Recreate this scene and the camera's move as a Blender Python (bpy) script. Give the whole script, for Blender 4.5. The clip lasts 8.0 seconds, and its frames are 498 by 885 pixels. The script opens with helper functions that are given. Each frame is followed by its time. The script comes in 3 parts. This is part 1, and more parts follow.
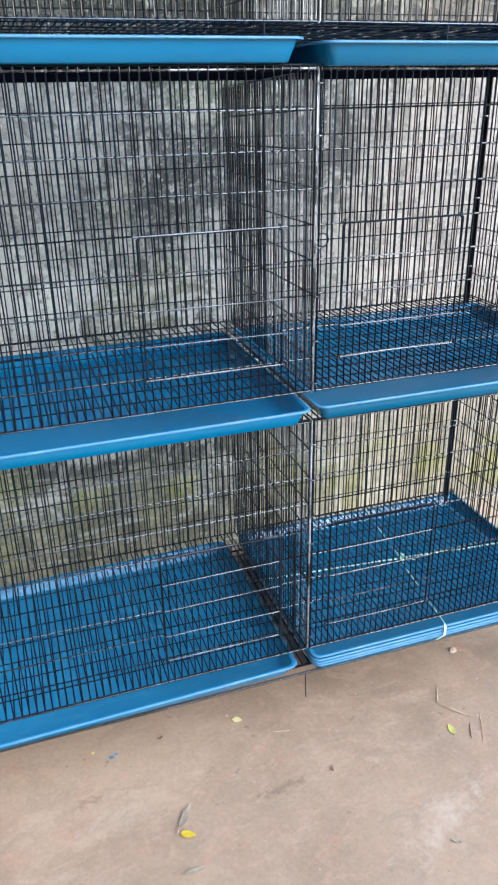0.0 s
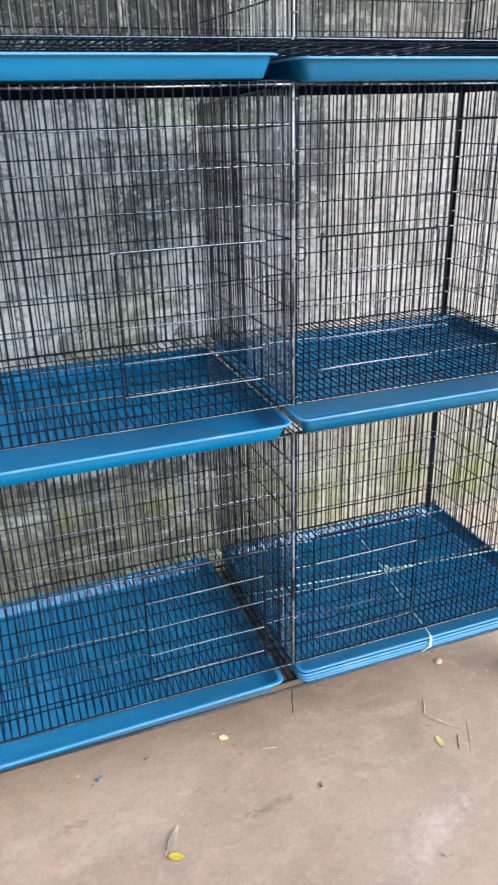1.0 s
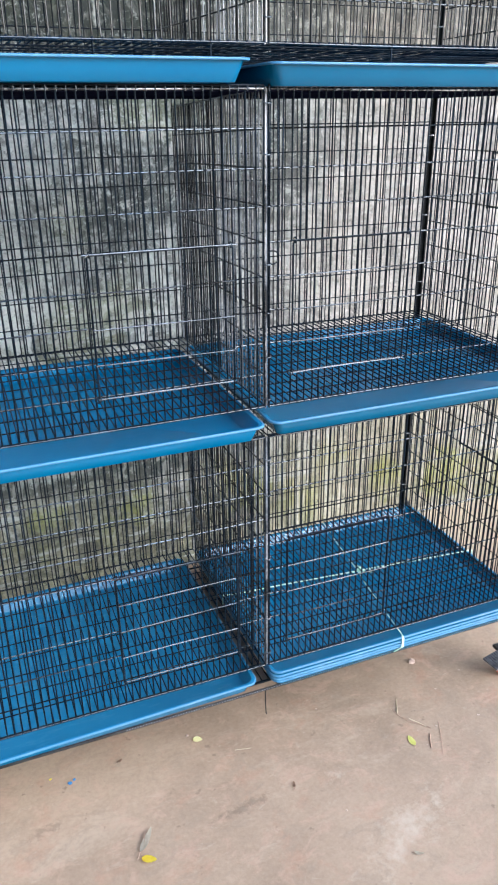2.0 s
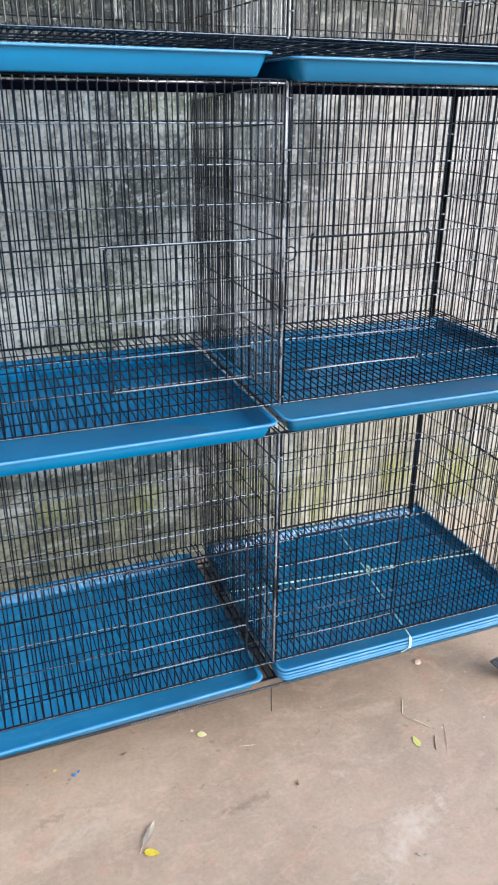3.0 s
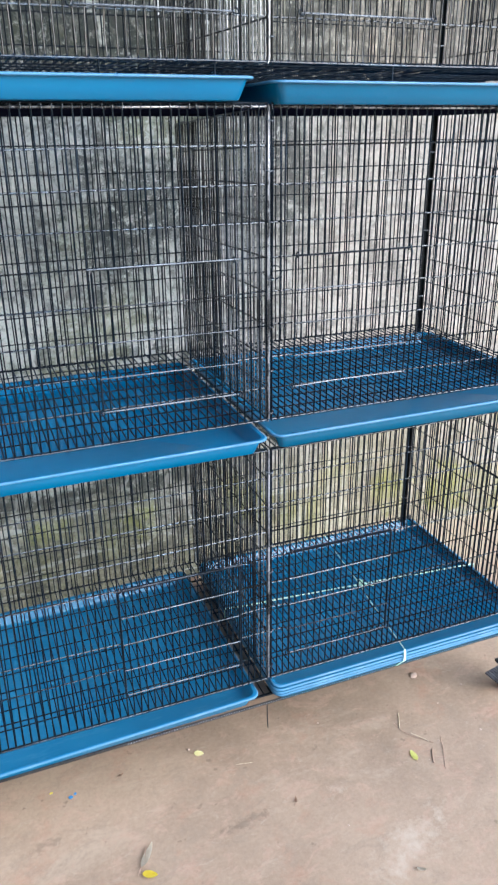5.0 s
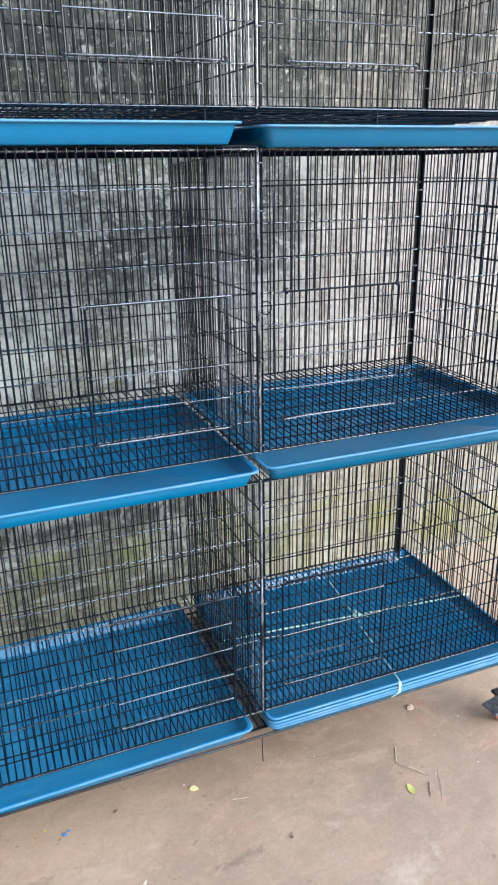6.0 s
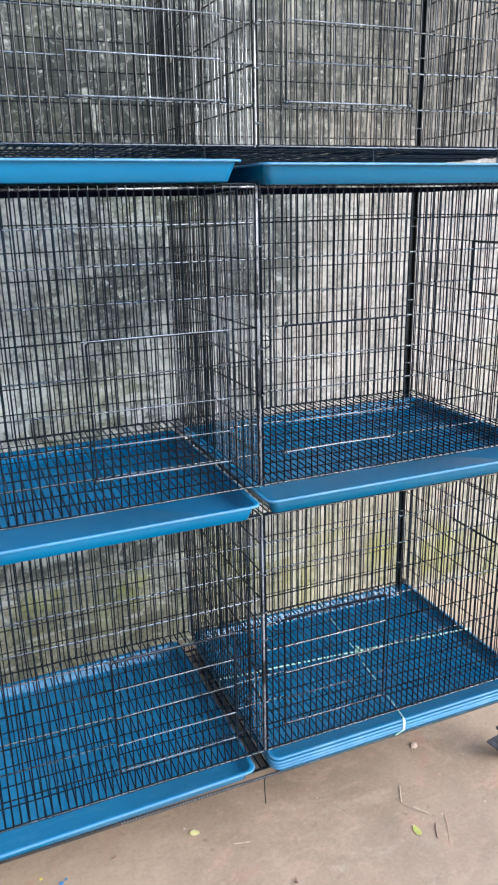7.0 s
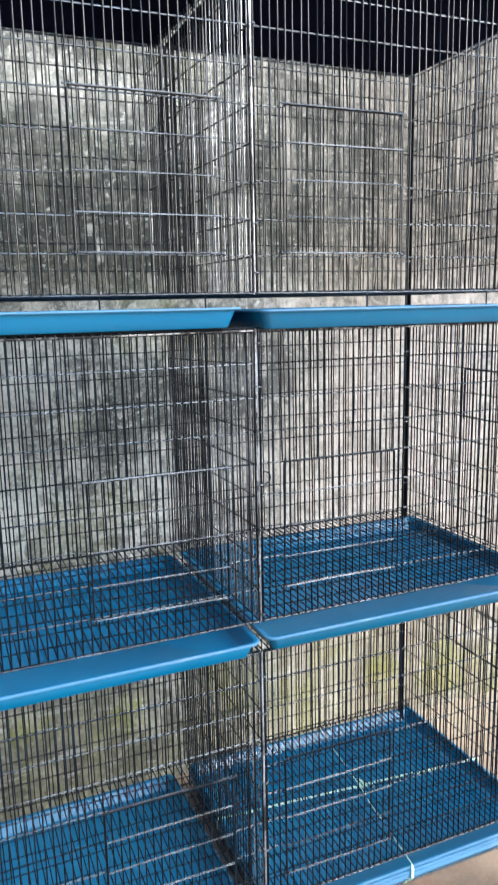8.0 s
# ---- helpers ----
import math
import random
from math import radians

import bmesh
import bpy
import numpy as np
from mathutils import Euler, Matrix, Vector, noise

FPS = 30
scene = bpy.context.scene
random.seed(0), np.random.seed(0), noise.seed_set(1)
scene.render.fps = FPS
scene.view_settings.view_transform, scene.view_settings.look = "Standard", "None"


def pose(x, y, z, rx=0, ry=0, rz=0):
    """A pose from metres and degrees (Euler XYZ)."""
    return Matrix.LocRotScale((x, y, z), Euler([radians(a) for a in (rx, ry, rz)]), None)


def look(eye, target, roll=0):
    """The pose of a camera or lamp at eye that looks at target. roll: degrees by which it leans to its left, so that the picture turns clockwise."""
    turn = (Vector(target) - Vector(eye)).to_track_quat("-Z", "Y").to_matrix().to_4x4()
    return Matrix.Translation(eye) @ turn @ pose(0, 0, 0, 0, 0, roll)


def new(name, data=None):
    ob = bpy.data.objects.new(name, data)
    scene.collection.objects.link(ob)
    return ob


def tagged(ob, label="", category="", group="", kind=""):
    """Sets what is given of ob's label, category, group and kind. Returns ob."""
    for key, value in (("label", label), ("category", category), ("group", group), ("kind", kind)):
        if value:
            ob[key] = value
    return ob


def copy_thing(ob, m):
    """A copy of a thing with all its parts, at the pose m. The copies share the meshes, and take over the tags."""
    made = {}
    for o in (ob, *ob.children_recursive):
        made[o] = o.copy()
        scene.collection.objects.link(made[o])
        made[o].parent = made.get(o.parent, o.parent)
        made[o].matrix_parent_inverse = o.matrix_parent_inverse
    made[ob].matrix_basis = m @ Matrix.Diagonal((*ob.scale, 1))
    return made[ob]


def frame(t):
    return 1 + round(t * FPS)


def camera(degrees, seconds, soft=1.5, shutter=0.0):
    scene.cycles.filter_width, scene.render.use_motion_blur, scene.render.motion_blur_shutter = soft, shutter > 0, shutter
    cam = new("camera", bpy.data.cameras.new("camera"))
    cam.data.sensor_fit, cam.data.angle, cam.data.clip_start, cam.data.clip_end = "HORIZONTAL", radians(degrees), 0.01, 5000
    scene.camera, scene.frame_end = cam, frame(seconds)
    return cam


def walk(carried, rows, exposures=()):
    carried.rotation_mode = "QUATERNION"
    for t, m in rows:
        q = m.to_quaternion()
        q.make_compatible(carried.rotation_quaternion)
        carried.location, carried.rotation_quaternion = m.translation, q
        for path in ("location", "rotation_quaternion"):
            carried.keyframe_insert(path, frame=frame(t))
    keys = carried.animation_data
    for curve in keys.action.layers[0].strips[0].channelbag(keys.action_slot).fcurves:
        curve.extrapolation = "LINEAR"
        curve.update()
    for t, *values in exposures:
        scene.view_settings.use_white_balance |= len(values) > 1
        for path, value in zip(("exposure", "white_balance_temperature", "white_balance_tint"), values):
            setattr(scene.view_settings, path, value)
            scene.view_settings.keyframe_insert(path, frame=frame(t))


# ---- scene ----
cam = camera(37.2, 8.0, soft=2.1, shutter=0.6)
PATH = [
    (0, (-0.5580, -1.2810, 1.5030), (0.0091, 0.4432, 0.6629), -1.10),
    (0.5, (-0.5640, -1.2780, 1.5030), (0.0201, 0.4554, 0.6928), -1.50),
    (1, (-0.5570, -1.2750, 1.5010), (0.0641, 0.4474, 0.6948), -1.50),
    (1.5, (-0.5430, -1.2900, 1.5040), (0.1228, 0.4185, 0.7063), -1.20),
    (1.7, (-0.5453, -1.2870, 1.5073), (0.1268, 0.4181, 0.7072), -1.00),
    (2.8, (-0.5507, -1.2730, 1.5037), (0.1120, 0.4273, 0.6860), 0.30),
    (3, (-0.5560, -1.2730, 1.5050), (0.1000, 0.4310, 0.6890), 0.40),
    (3.5, (-0.5570, -1.2810, 1.5020), (0.0828, 0.4286, 0.6872), 0.30),
    (4, (-0.5510, -1.2780, 1.5010), (0.0967, 0.4252, 0.6784), -0.00),
    (4.5, (-0.5520, -1.2730, 1.4990), (0.1149, 0.4298, 0.6901), -0.40),
    (4.7, (-0.5525, -1.2764, 1.5023), (0.1171, 0.4299, 0.7027), -0.50),
    (5.8, (-0.5525, -1.3096, 1.5177), (0.1491, 0.4276, 0.8201), -0.70),
    (6, (-0.5470, -1.3080, 1.5180), (0.1473, 0.4347, 0.8227), -0.90),
    (6.5, (-0.5530, -1.3120, 1.5130), (0.1589, 0.4377, 0.8551), -1.10),
    (7, (-0.5580, -1.3010, 1.5130), (0.1640, 0.4630, 0.9090), -1.20),
    (7.2, (-0.5606, -1.3042, 1.5270), (0.1816, 0.4976, 0.9370), -1.22),
    (7.3, (-0.5618, -1.3068, 1.5440), (0.1856, 0.5007, 0.9830), -1.26),
    (7.5, (-0.5630, -1.3100, 1.5755), (0.1840, 0.4815, 1.0940), -1.35),
    (8, (-0.5580, -1.2820, 1.5950), (0.2050, 0.5309, 1.2320), -1.20),
]
walk(cam, [(t, look(eye, target, roll)) for t, eye, target, roll in PATH],
     exposures=[(0.0, 1.12, 5480, 10), (7.0, 1.12, 5530, 10), (8.0, 1.17, 5680, 10)])

# ---- light ----
SUN_EL, SUN_AZ = radians(32), radians(145)      # height, and heading clockwise from +y
world = bpy.data.worlds.new("overcast_sky")
scene.world = world
world.use_nodes = True
wn, wl = world.node_tree.nodes, world.node_tree.links
sky = wn.new("ShaderNodeTexSky")
sky.sky_type = "NISHITA"
sky.sun_disc = False
sky.sun_elevation, sky.sun_rotation = SUN_EL, SUN_AZ
sky.air_density, sky.dust_density, sky.ozone_density = 1.0, 2.5, 1.0
wl.new(sky.outputs["Color"], wn["Background"].inputs["Color"])
wn["Background"].inputs["Strength"].default_value = 0.19
sun = new("sun", bpy.data.lights.new("sun", "SUN"))
sun.data.energy, sun.data.angle, sun.data.color = 2.3, radians(64), (0.985, 0.98, 0.985)
sun_dir = Vector((math.sin(SUN_AZ) * math.cos(SUN_EL), math.cos(SUN_AZ) * math.cos(SUN_EL), math.sin(SUN_EL)))
sun.matrix_world = look(sun_dir * 10, (0, 0, 0))


# ---- materials ----
class Nodes:
    """Short names for building a node material."""

    def __init__(self, name):
        self.mat = bpy.data.materials.new(name)
        self.mat.use_nodes = True
        self.t = self.mat.node_tree
        self.bsdf = self.t.nodes["Principled BSDF"]
        self.pos = self.add("ShaderNodeTexCoord").outputs["Object"]

    def add(self, kind, **inputs):
        n = self.t.nodes.new(kind)
        for k, v in inputs.items():
            self.put(n.inputs[k.replace("_", " ")], v)
        return n

    def put(self, socket, v):
        if isinstance(v, bpy.types.NodeSocket):
            self.t.links.new(v, socket)
        else:
            socket.default_value = v

    def scaled(self, x, y, z, shift=(0, 0, 0)):
        n = self.add("ShaderNodeMapping", Vector=self.pos)
        n.inputs["Scale"].default_value = (x, y, z)
        n.inputs["Location"].default_value = shift
        return n.outputs["Vector"]

    def noise(self, scale, detail=6.0, rough=0.6, vec=None, warp=0.0):
        n = self.add("ShaderNodeTexNoise", Vector=vec or self.pos, Scale=scale, Detail=detail, Roughness=rough, Distortion=warp)
        return n.outputs["Fac"]

    def ramp(self, fac, *stops):
        n = self.add("ShaderNodeValToRGB", Fac=fac)
        e = n.color_ramp.elements
        while len(e) < len(stops):
            e.new(0.5)
        for el, (p, c) in zip(e, stops):
            el.position = p
            el.color = (c, c, c, 1) if isinstance(c, (int, float)) else (*c, 1)
        return n.outputs["Color"]

    def mix(self, fac, a, b, how="MIX"):
        n = self.t.nodes.new("ShaderNodeMix")
        n.data_type, n.blend_type = "RGBA", how
        for i, v in ((0, fac), (6, a), (7, b)):
            if isinstance(v, tuple):
                v = (*v, 1)
            self.put(n.inputs[i], v)
        return n.outputs[2]

    def maths(self, how, a, b=0.0):
        n = self.t.nodes.new("ShaderNodeMath")
        n.operation = how
        self.put(n.inputs[0], a)
        self.put(n.inputs[1], b)
        return n.outputs[0]

    def axis(self, i):
        return self.add("ShaderNodeSeparateXYZ", Vector=self.pos).outputs[i]

    def bump(self, height, strength, distance):
        n = self.add("ShaderNodeBump", Height=height, Strength=strength, Distance=distance)
        self.put(self.bsdf.inputs["Normal"], n.outputs["Normal"])

    def done(self, color, rough, metal=0.0, spec=0.5):
        b = self.bsdf.inputs
        self.put(b["Base Color"], (*color, 1) if isinstance(color, tuple) else color)
        self.put(b["Roughness"], rough)
        self.put(b["Metallic"], metal)
        self.put(b["Specular IOR Level"], spec)
        return self.mat


MARKS = ((0.225, -0.3), (-0.105, -0.1), (-0.555, 0.018), (-0.26, -0.155), (0.155, -0.1))    # worn marks on the ground


def concrete_ground():
    n = Nodes("worn_brown_concrete")
    big = n.noise(1.6, 5, 0.6, warp=0.6)
    mid = n.noise(7.0, 8, 0.65, warp=0.3)
    fine = n.noise(90.0, 5, 0.7)
    c = n.ramp(big, (0.38, (0.231, 0.166, 0.116)), (0.5, (0.294, 0.212, 0.150)), (0.62, (0.355, 0.261, 0.188)))
    c = n.mix(n.ramp(mid, (0.42, 0.0), (0.62, 0.6)), c, (0.375, 0.276, 0.197))
    wipe = n.scaled(0.6, 1.7, 1.0, (3.1, 0.4, 0))
    scuff = n.ramp(n.noise(4.5, 10, 0.75, wipe, 0.4), (0.54, 0.0), (0.66, 0.42))
    c = n.mix(scuff, c, (0.477, 0.381, 0.292))
    rusty = n.ramp(n.noise(8.0, 7, 0.65, n.scaled(1, 1, 1, (7, 2, 0))), (0.55, 0.0), (0.68, 0.4))
    c = n.mix(rusty, c, (0.388, 0.195, 0.126))
    damp = n.ramp(n.noise(3.6, 8, 0.7, n.scaled(0.6, 1.6, 1, (1, 9, 0)), 0.5), (0.55, 0.0), (0.7, 0.24))
    c = n.mix(damp, c, (0.176, 0.123, 0.086))
    gx, gy = n.axis(0), n.axis(1)

    def mark(x, y, rx, ry, turn, seed, lo, hi, most=0.75):
        """A worn mark of its own shape: a soft ellipse broken up by noise."""
        ca, sa = math.cos(radians(turn)), math.sin(radians(turn))
        dx, dy = n.maths("SUBTRACT", gx, x), n.maths("SUBTRACT", gy, y)
        u = n.maths("DIVIDE", n.maths("ADD", n.maths("MULTIPLY", dx, ca), n.maths("MULTIPLY", dy, sa)), rx)
        v = n.maths("DIVIDE", n.maths("SUBTRACT", n.maths("MULTIPLY", dy, ca), n.maths("MULTIPLY", dx, sa)), ry)
        r = n.maths("SQRT", n.maths("ADD", n.maths("MULTIPLY", u, u), n.maths("MULTIPLY", v, v)))
        broken = n.maths("ADD", n.maths("SUBTRACT", 1.0, r), n.maths("MULTIPLY", n.maths("SUBTRACT", n.noise(28.0, 8, 0.75, n.scaled(1, 1, 1, (seed, 0, 0))), 0.5), 4.0))
        return n.ramp(broken, (lo, 0.0), (hi, most))

    c = n.mix(mark(MARKS[0][0], MARKS[0][1], 0.2, 0.075, 24, 3.0, 0.3, 1.3, 0.5), c, (0.547, 0.475, 0.395))
    c = n.mix(mark(MARKS[1][0], MARKS[1][1], 0.13, 0.02, 9, 5.0, 0.3, 0.8, 0.75), c, (0.150, 0.105, 0.075))
    c = n.mix(mark(MARKS[2][0], MARKS[2][1], 0.06, 0.02, 20, 7.0, 0.3, 0.8, 0.65), c, (0.176, 0.127, 0.091))
    c = n.mix(mark(MARKS[3][0], MARKS[3][1], 0.09, 0.05, 10, 11.0, 0.45, 1.4, 0.3), c, (0.459, 0.271, 0.213))
    c = n.mix(mark(MARKS[4][0], MARKS[4][1], 0.04, 0.025, 0, 13.0, 0.4, 1.2, 0.4), c, (0.530, 0.457, 0.379))
    # paler towards the wall, only at the far end
    pale_back = n.ramp(n.maths("ADD", gy, n.maths("MULTIPLY", n.maths("SUBTRACT", mid, 0.5), 0.5)), (0.42, 0.0), (0.8, 0.7))
    c = n.mix(n.maths("MULTIPLY", pale_back, n.ramp(gx, (0.6, 0.0), (0.9, 1.0))), c, (0.459, 0.402, 0.292))
    pink = n.noise(12.0, 9, 0.7, n.scaled(1, 1.4, 1, (9, 3, 0)), 0.7)
    c = n.mix(n.ramp(pink, (0.53, 0.0), (0.63, 0.5)), c, (0.44, 0.29, 0.215))
    c = n.mix(n.ramp(pink, (0.37, 0.4), (0.46, 0.0)), c, (0.235, 0.185, 0.14))
    chalk = n.noise(22.0, 10, 0.75, n.scaled(0.7, 1.6, 1, (5, 8, 0)), 0.6)
    c = n.mix(n.ramp(chalk, (0.58, 0.0), (0.66, 0.25)), c, (0.5, 0.43, 0.35))
    spot = n.ramp(n.noise(30.0, 4, 0.6, n.scaled(1, 1, 1, (4, 4, 0))), (0.66, 0.0), (0.72, 0.6))
    c = n.mix(spot, c, (0.133, 0.094, 0.067))
    c = n.mix(0.2, c, n.ramp(fine, (0.3, (0.176, 0.127, 0.095)), (0.7, (0.459, 0.364, 0.284))))
    c = n.mix(1.0, c, (0.935, 0.922, 0.855), "MULTIPLY")
    n.bump(n.maths("ADD", n.maths("MULTIPLY", fine, 0.4), n.maths("MULTIPLY", mid, 3.0)), 0.2, 0.004)
    return n.done(c, n.ramp(mid, (0.3, 0.6), (0.7, 0.85)), spec=0.35)


# blotches on the wall: middle along it and up it, half sizes, strength
DARK_BLOTS = ((0.0, 1.33, 0.3, 0.17, 0.75), (0.15, 1.56, 0.3, 0.06, 0.5), (0.48, 1.36, 0.1, 0.1, 0.5), (0.1, 1.93, 0.34, 0.16, 0.9), (-0.28, 1.84, 0.22, 0.14, 0.8), (0.76, 2.15, 0.16, 0.07, 0.6), (-0.2, 0.43, 0.45, 0.06, 0.75), (0.6, 1.95, 0.32, 0.25, 0.4), (0.55, 1.46, 0.18, 0.12, 0.45), (-0.25, 2.08, 0.3, 0.13, 0.45), (-0.08, 0.34, 0.26, 0.1, 0.35), (0.44, 1.38, 0.15, 0.2, 0.7), (-0.05, 1.77, 0.35, 0.13, 0.9), (-0.03, 1.88, 0.2, 0.13, 0.6), (0.45, 1.95, 0.1, 0.2, 0.45), (-0.25, 1.92, 0.2, 0.18, 0.6), (-0.3, 1.74, 0.16, 0.1, 0.5), (-0.36, 2.06, 0.12, 0.16, 0.6))
LIME = ((-0.084, 1.765, 0.012, 0.04, 1.0), (-0.1, 1.83, 0.02, 0.015, 0.8), (-0.43, 1.0, 0.17, 0.15, 1.0), (0.2, 1.42, 0.07, 0.13, 0.35), (-0.15, 2.22, 0.24, 0.07, 0.35), (0.12, 1.08, 0.25, 0.07, 0.45), (-0.32, 0.46, 0.2, 0.03, 0.6), (0.85, 2.3, 0.3, 0.08, 0.35), (-0.34, 1.42, 0.22, 0.2, 0.5))

MOSS = ((-0.4, 0.3, 0.07, 0.06, 0.45), (-0.06, 0.29, 0.06, 0.07, 0.5), (0.35, 0.25, 0.08, 0.1, 0.5), (1.2, 0.17, 0.12, 0.12, 0.75), (0.94, 0.2, 0.09, 0.09, 0.6))


def old_wall():
    n = Nodes("weathered_cement_render")
    x, z = n.axis(0), n.axis(2)
    big = n.noise(1.5, 4, 0.55, warp=0.5)
    mot = n.noise(8.0, 12, 0.8, warp=0.4)
    fleck = n.noise(26.0, 10, 0.75, warp=0.6)
    streak = n.noise(3.0, 8, 0.65, n.scaled(6.0, 1.0, 0.5), 0.3)
    fine = n.noise(60.0, 6, 0.7)
    # pale cement, with old damp and algae over a wide patch
    c = n.ramp(mot, (0.4, (0.3, 0.29, 0.27)), (0.5, (0.5, 0.485, 0.455)), (0.58, (0.7, 0.68, 0.64)))
    c = n.mix(n.ramp(fleck, (0.54, 0.0), (0.6, 0.55)), c, (0.24, 0.23, 0.215))
    c = n.mix(n.ramp(fleck, (0.4, 0.7), (0.45, 0.0)), c, (0.8, 0.79, 0.76))
    far_x = n.maths("MULTIPLY", n.maths("SUBTRACT", x, 0.0), 1.9)
    far_z = n.maths("MULTIPLY", n.maths("SUBTRACT", z, 1.5), 1.05)
    away = n.maths("SQRT", n.maths("ADD", n.maths("MULTIPLY", far_x, far_x), n.maths("MULTIPLY", far_z, far_z)))
    patch = n.maths("ADD", away, n.maths("MULTIPLY", n.maths("SUBTRACT", n.noise(4.0, 8, 0.65), 0.5), 2.2))
    algae = n.ramp(n.maths("DIVIDE", patch, 2.0), (0.2, 0.85), (0.6, 0.0))
    # the upper wall takes the same dark colouring as the patch
    high = n.ramp(n.maths("DIVIDE", n.maths("ADD", z, n.maths("MULTIPLY", n.maths("SUBTRACT", big, 0.5), 0.8)), 3.0), (0.5, 0.0), (0.57, 1.0))
    algae = n.maths("MAXIMUM", algae, n.maths("MULTIPLY", high, 0.75))
    c = n.mix(algae, c, n.mix(n.ramp(fleck, (0.41, 0.9), (0.47, 0.0)), n.ramp(mot, (0.43, (0.05, 0.056, 0.055)), (0.5, (0.16, 0.17, 0.166)), (0.555, (0.5, 0.515, 0.5))), (0.72, 0.735, 0.72)))
    blot = n.noise(3.2, 9, 0.7, n.scaled(1.3, 1, 1, (1, 0, 4)), 0.8)
    c = n.mix(n.maths("MULTIPLY", algae, n.ramp(blot, (0.48, 0.0), (0.58, 0.4))), c, (0.055, 0.066, 0.062))
    c = n.mix(n.maths("MULTIPLY", algae, n.ramp(blot, (0.37, 0.55), (0.45, 0.0))), c, (0.58, 0.6, 0.57))
    c = n.mix(n.ramp(streak, (0.5, 0.0), (0.7, 0.3)), c, (0.2, 0.2, 0.195))
    # darker mottled colour over the upper wall, weaker towards one end
    dark_share = n.ramp(n.maths("DIVIDE", n.maths("ADD", x, n.maths("MULTIPLY", n.maths("SUBTRACT", n.noise(2.6, 6, 0.6), 0.5), 1.6)), 2.0), (0.1, 0.92), (0.45, 0.62))
    dark_mottle = n.mix(n.ramp(fleck, (0.38, 0.6), (0.44, 0.0)), n.ramp(mot, (0.44, (0.028, 0.033, 0.031)), (0.53, (0.085, 0.095, 0.088)), (0.6, (0.3, 0.31, 0.29))), (0.6, 0.61, 0.58))
    c = n.mix(n.maths("MULTIPLY", dark_share, high), c, dark_mottle)
    # yellow-green moss stain low on the wall
    low = n.ramp(n.maths("ADD", z, n.maths("MULTIPLY", n.maths("SUBTRACT", big, 0.5), 1.4)), (0.3, 0.8), (0.85, 0.0))
    moss = n.ramp(mot, (0.4, (0.25, 0.228, 0.125)), (0.5, (0.365, 0.335, 0.195)), (0.6, (0.50, 0.465, 0.30)))
    c = n.mix(low, c, moss)
    bloom = n.ramp(n.noise(3.5, 4, 0.5, n.scaled(1, 1, 1, (2, 0, 5))), (0.54, 0.0), (0.66, 0.7))
    c = n.mix(n.maths("MULTIPLY", bloom, low), c, (0.42, 0.42, 0.1))
    dull = n.ramp(n.maths("ADD", x, n.maths("MULTIPLY", n.maths("SUBTRACT", mot, 0.5), 0.8)), (0.12, 0.88), (0.46, 0.0))
    c = n.mix(n.maths("MULTIPLY", dull, low), c, n.ramp(mot, (0.44, (0.045, 0.047, 0.025)), (0.5, (0.125, 0.122, 0.066)), (0.57, (0.31, 0.305, 0.19))))
    c = n.mix(n.maths("MULTIPLY", n.maths("MULTIPLY", bloom, dull), 0.7), c, (0.24, 0.26, 0.05))
    c = n.mix(0.2, c, n.ramp(fine, (0.3, (0.12, 0.12, 0.11)), (0.7, (0.66, 0.65, 0.62))))
    # lime scratches
    scr = n.add("ShaderNodeTexVoronoi", Vector=n.scaled(3.2, 1, 2.2), Scale=2.2, Randomness=1.0)
    scr.feature = "DISTANCE_TO_EDGE"
    line = n.ramp(scr.outputs["Distance"], (0.0, 1.0), (0.035, 0.0))
    lean = n.add("ShaderNodeMapping", Vector=n.pos)
    lean.inputs["Rotation"].default_value = (0, radians(-38), 0)
    lean.inputs["Scale"].default_value = (2.2, 1.0, 16.0)
    rub = n.ramp(n.noise(2.4, 5, 0.6, lean.outputs["Vector"], 0.8), (0.575, 0.0), (0.63, 0.65))
    c = n.mix(n.maths("MULTIPLY", rub, n.ramp(big, (0.4, 0.3), (0.55, 1.0))), c, (0.66, 0.67, 0.65))
    c = n.mix(n.maths("MULTIPLY", line, n.ramp(big, (0.45, 0.0), (0.62, 0.55))), c, (0.62, 0.62, 0.6))
    def stain(cx, cz, rx, rz, seed, most):
        """A blotch of its own shape: a soft ellipse torn up by noise."""
        u = n.maths("DIVIDE", n.maths("SUBTRACT", x, cx), rx)
        v = n.maths("DIVIDE", n.maths("SUBTRACT", z, cz), rz)
        r = n.maths("SQRT", n.maths("ADD", n.maths("MULTIPLY", u, u), n.maths("MULTIPLY", v, v)))
        torn = n.maths("MULTIPLY", n.maths("SUBTRACT", n.noise(11.0, 12, 0.8, n.scaled(1, 1, 1, (seed, 0, seed)), 0.5), 0.5), 5.0)
        return n.ramp(n.maths("ADD", n.maths("SUBTRACT", 1.2, r), torn), (0.1, 0.0), (0.75, most))

    for k, (cx, cz, rx, rz, most) in enumerate(DARK_BLOTS):
        c = n.mix(stain(cx, cz, rx, rz, 2.3 * k, most), c, (0.06, 0.068, 0.063))
    for k, (cx, cz, rx, rz, most) in enumerate(LIME):
        c = n.mix(stain(cx, cz, rx, rz, 40 + 3.1 * k, most), c, (0.74, 0.75, 0.72))
    for k, (cx, cz, rx, rz, most) in enumerate(MOSS):
        c = n.mix(stain(cx, cz, rx, rz, 80 + 1.7 * k, most), c, (0.36, 0.38, 0.09))
